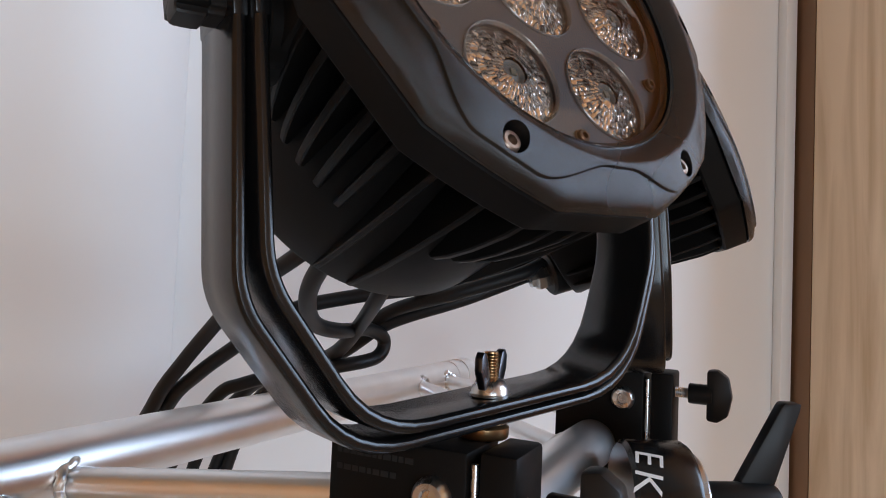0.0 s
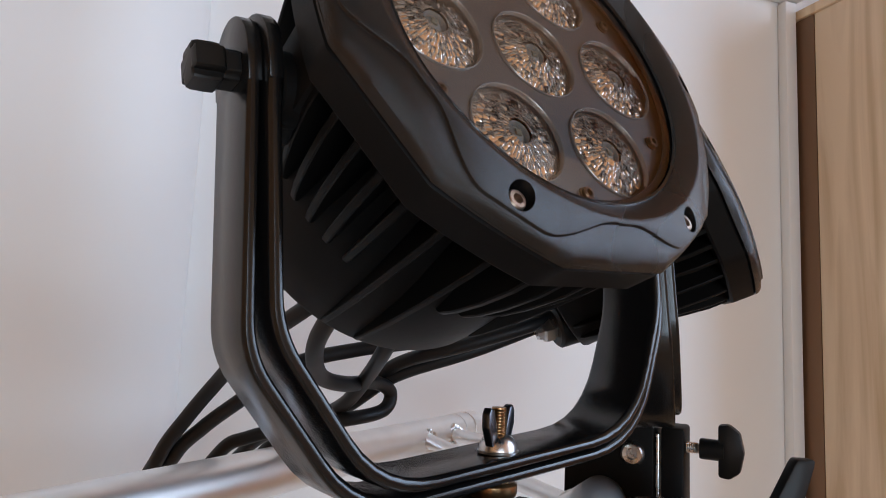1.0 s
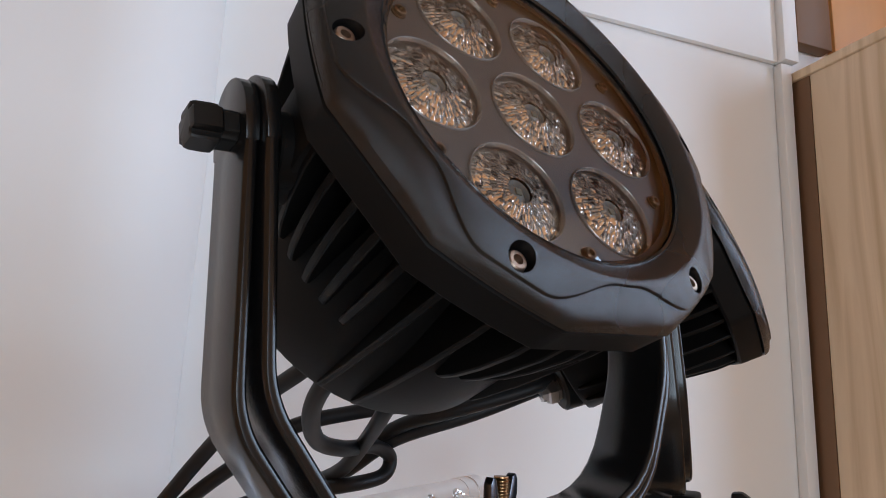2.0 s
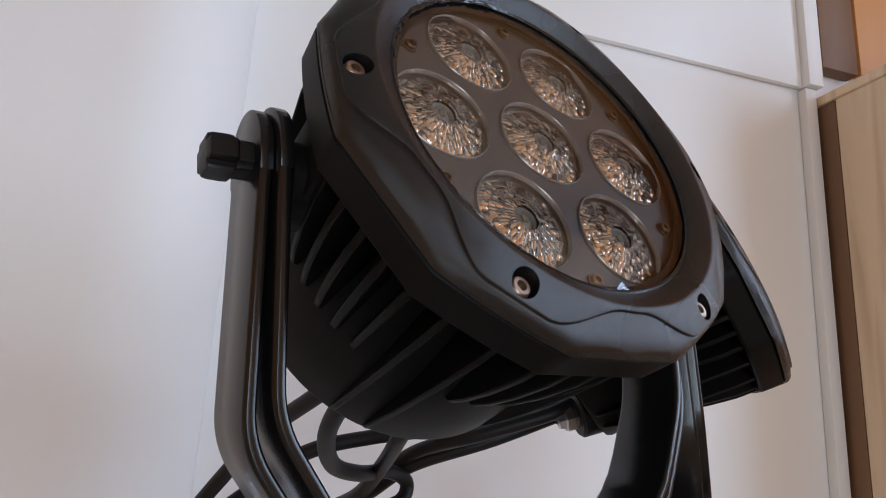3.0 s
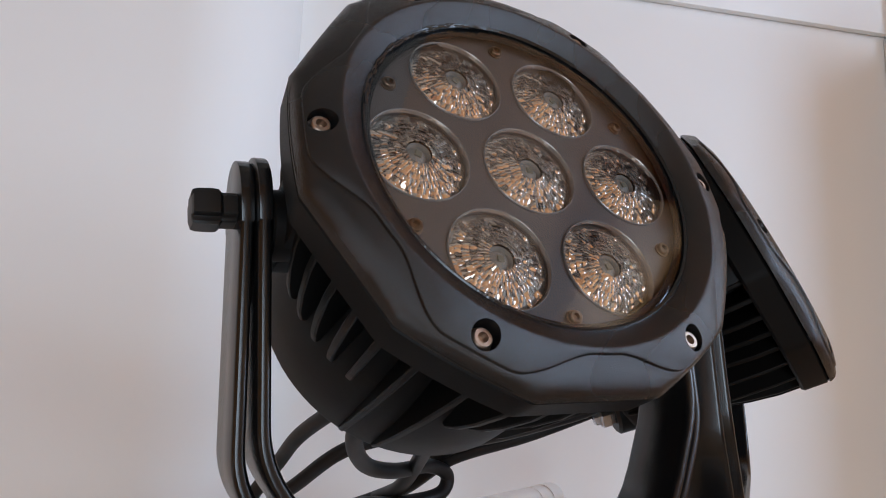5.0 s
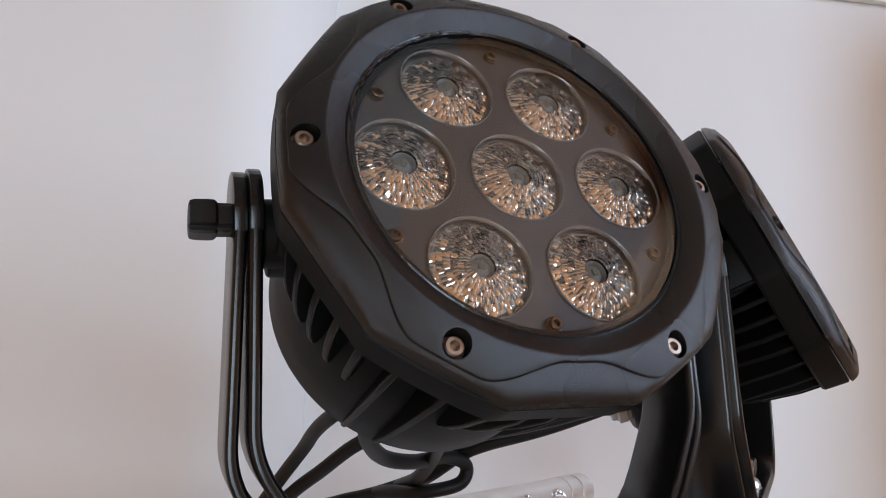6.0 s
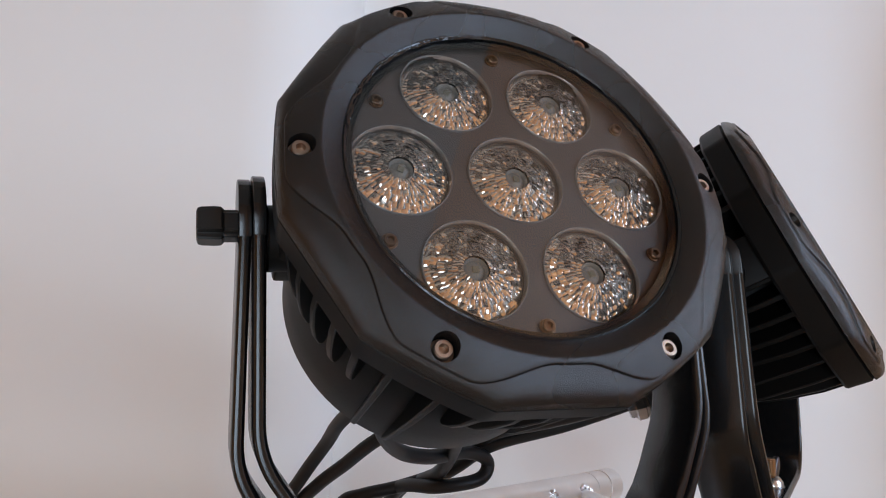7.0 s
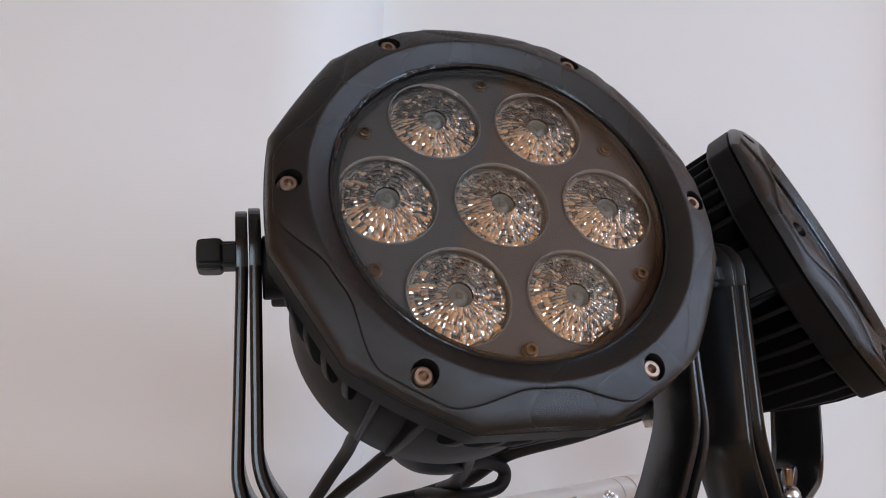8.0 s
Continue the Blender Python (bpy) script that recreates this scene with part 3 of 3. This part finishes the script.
for lamp, text, kz, ks in ((LAMP1, "black truss clamp with worn print under the spotlight bracket", -0.038, 0.95), (LAMP2, "black truss clamp with a tee knob under the second spotlight", -0.030, 0.88)):
    foot = (lamp @ YOKE @ Vector((0, -0.1545, -0.012)))
    clamp(foot + Vector((0, 0, 0.0111)), text, kz, ks)
    wing_bolt(Matrix.Translation(lamp @ YOKE @ Vector((0, -0.1400, -0.007))) @ Matrix.Rotation(radians(24), 4, "Z"))


# ---- stand joint with lever ----
def stand_joint():
    """A round black joint with printed letters, a chrome ring, a grip and a clamping lever, on a stand pole."""
    side = Vector((0.80, -0.60, 0)).normalized()
    base = Vector((0.174, 0.067, 1.055))
    m = Matrix.Translation(base) @ side.to_track_quat("Z", "Y").to_matrix().to_4x4()
    j = thing("stand_joint", m, "black stand joint with white letters, chrome ring and lever", "stand adapter")
    part("drum", lathe([(0, -0.016), (0.0345, -0.016), (0.0372, -0.0135), (0.0378, 0.002), (0.0378, 0.020), (0.0360, 0.023), (0, 0.023)], 64), STRAP, j, "glossy black round joint")
    part("ring", lathe([(0.010, 0.0232), (0.0300, 0.0232), (0.0312, 0.0245), (0.0312, 0.0275), (0.0300, 0.0290), (0.010, 0.0290)], 56), ZINC, j, "polished steel ring")
    grip = part("grip", lathe([(0, 0.0292), (0.0130, 0.0292), (0.0142, 0.031), (0.0150, 0.055), (0.0150, 0.075), (0.0138, 0.078), (0, 0.078)], 36), RUBBER, j, "black plastic grip")
    part("cap", lathe([(0, 0.0782), (0.0120, 0.0782), (0.0120, 0.0792), (0, 0.0796)], 32), ZINC, grip)
    pole = tube([(0, 0, 0), (0, 0, -1.020)], 0.0160, 28)
    part("pole", pole, STRAP, j, "black steel pole", m=m.inverted() @ Matrix.Translation(base + Vector((0, 0, -0.036))))
    out = [(0.012, 0.0), (0.034, 0.0), (0.0495, 0.048), (0.0500, 0.052), (0.0395, 0.052), (0.0375, 0.049)]
    bm = prism(out, -0.005, 0.005, 0.0012)
    # x to the side, y up, z to the front
    for v in bm.verts:
        v.co = Vector((v.co.z, v.co.y, v.co.x))
    bmesh.ops.recalc_face_normals(bm, faces=bm.faces[:])
    basis = Matrix((side.cross(Vector((0, 0, 1))).normalized(), Vector((0, 0, 1)), side)).transposed().to_4x4()
    part("lever", bm, RUBBER, j, "black clamping lever", m=m.inverted() @ Matrix.Translation(base + side * 0.043 + Vector((0, 0, 0.012)) + basis.to_3x3() @ Vector((-0.004, 0, 0))) @ basis)
    # the letters on the rounded mantle
    toward = Vector((-0.60, -0.80, 0)).normalized()
    for word, tilt in (("EK", -102),):
        curve = bpy.data.curves.new("letters", "FONT")
        curve.body, curve.size, curve.extrude, curve.offset = word, 0.023, 0.0, 0.0
        curve.space_character = 1.25
        curve.align_x, curve.align_y = "CENTER", "CENTER"
        tmp = new("tmp", curve)
        me = bpy.data.meshes.new_from_object(tmp.evaluated_get(bpy.context.evaluated_depsgraph_get()))
        bpy.data.objects.remove(tmp)
        bm = bmesh.new()
        bm.from_mesh(me)
        bmesh.ops.triangulate(bm, faces=bm.faces[:])
        bmesh.ops.subdivide_edges(bm, edges=[e for e in bm.edges if e.calc_length() > 0.003], cuts=3, use_grid_fill=True)
        turn = Matrix.Rotation(radians(tilt), 3, "Z")
        for v in bm.verts:
            q = turn @ v.co
            u, h = q.x - 0.008, q.y  # along the drum, round it
            a = h / 0.0380
            out_v = base + side * u + (toward * math.cos(a + 0.78) + Vector((0, 0, 1)) * math.sin(a + 0.78)) * 0.0381
            v.co = m.inverted() @ out_v
        bmesh.ops.recalc_face_normals(bm, faces=bm.faces[:])
        part("letters", bm, LETTER, j, "white printed letters", smooth=0)
    return j


stand_joint()


# ---- cables ----
def cable(points, label, r=0.0054):
    ob = new("cable", mesh_of("cable", tube(points, r, 14, 10), CABLE))
    tagged(ob, label, "cable", "black cables")


cable([(0.000, 0.105, 1.235), (-0.012, 0.125, 1.205), (-0.012, 0.160, 1.178), (0.010, 0.2, 1.156), (0.039, 0.22, 1.148), (0.079, 0.25, 1.146), (0.101, 0.262, 1.137), (0.095, 0.262, 1.123), (0.062, 0.265, 1.117), (0.045, 0.31, 1.108), (0.030, 0.37, 1.082), (0.010, 0.42, 1.02), (-0.010, 0.45, 0.9)], "black rubber cable looped behind the spotlight")
cable([(0.025, 0.120, 1.225), (0.041, 0.16, 1.190), (0.045, 0.18, 1.173), (0.057, 0.22, 1.154), (0.061, 0.26, 1.13), (0.060, 0.31, 1.112), (0.055, 0.37, 1.088), (0.035, 0.43, 1.02), (0.010, 0.46, 0.9)], "black rubber cable hanging below the spotlight")
cable([(0.185, 0.175, 1.200), (0.164, 0.18, 1.191), (0.127, 0.21, 1.175), (0.103, 0.25, 1.161), (0.091, 0.28, 1.142), (0.077, 0.3, 1.122), (0.045, 0.315, 1.107), (0.015, 0.33, 1.097), (0.000, 0.345, 1.086), (-0.014, 0.385, 1.04), (-0.030, 0.41, 0.98), (-0.040, 0.42, 0.9)], "black rubber cable draped over the truss tube")
cable([(0.196, 0.185, 1.206), (0.150, 0.21, 1.186), (0.110, 0.23, 1.178), (0.060, 0.245, 1.170), (0.015, 0.255, 1.158), (-0.010, 0.29, 1.129), (-0.026, 0.31, 1.110), (-0.038, 0.335, 1.087), (-0.040, 0.362, 1.05), (-0.040, 0.365, 0.9)], "black rubber cable arching over the truss tube")
cable([(0.205, 0.19, 1.198), (0.150, 0.22, 1.172), (0.105, 0.26, 1.150), (0.082, 0.29, 1.125), (0.070, 0.33, 1.105), (0.062, 0.375, 1.090), (0.045, 0.42, 1.03), (0.020, 0.45, 0.9)], "black rubber cable from the second spotlight to the truss")
cable([(0.010, 0.130, 1.240), (-0.005, 0.17, 1.205), (-0.022, 0.24, 1.171), (-0.026, 0.28, 1.148), (-0.038, 0.31, 1.118), (-0.049, 0.335, 1.087), (-0.053, 0.366, 1.04), (-0.052, 0.368, 0.9)], "black rubber cable falling behind the truss tube")


def connector(m):
    c = thing("cable_connector", m, "black cable connector with a bright nickel gland", "connector")
    part("shell", lathe([(0, 0), (0.014, 0), (0.016, 0.002), (0.016, 0.026), (0.019, 0.030), (0.0195, 0.046), (0, 0.048)], 28), RUBBER, c)
    bm = lathe([(0, -0.014), (0.0060, -0.014), (0.0070, -0.010), (0.0095, -0.009), (0.0095, -0.003), (0.0080, -0.002), (0.0080, 0.0), (0, 0)], 6)
    part("gland", bm, ZINC, c, "bright nickel cable gland", smooth=20)
    return c


connector(look((0.188, 0.172, 1.192), (0.10, 0.215, 1.16)))
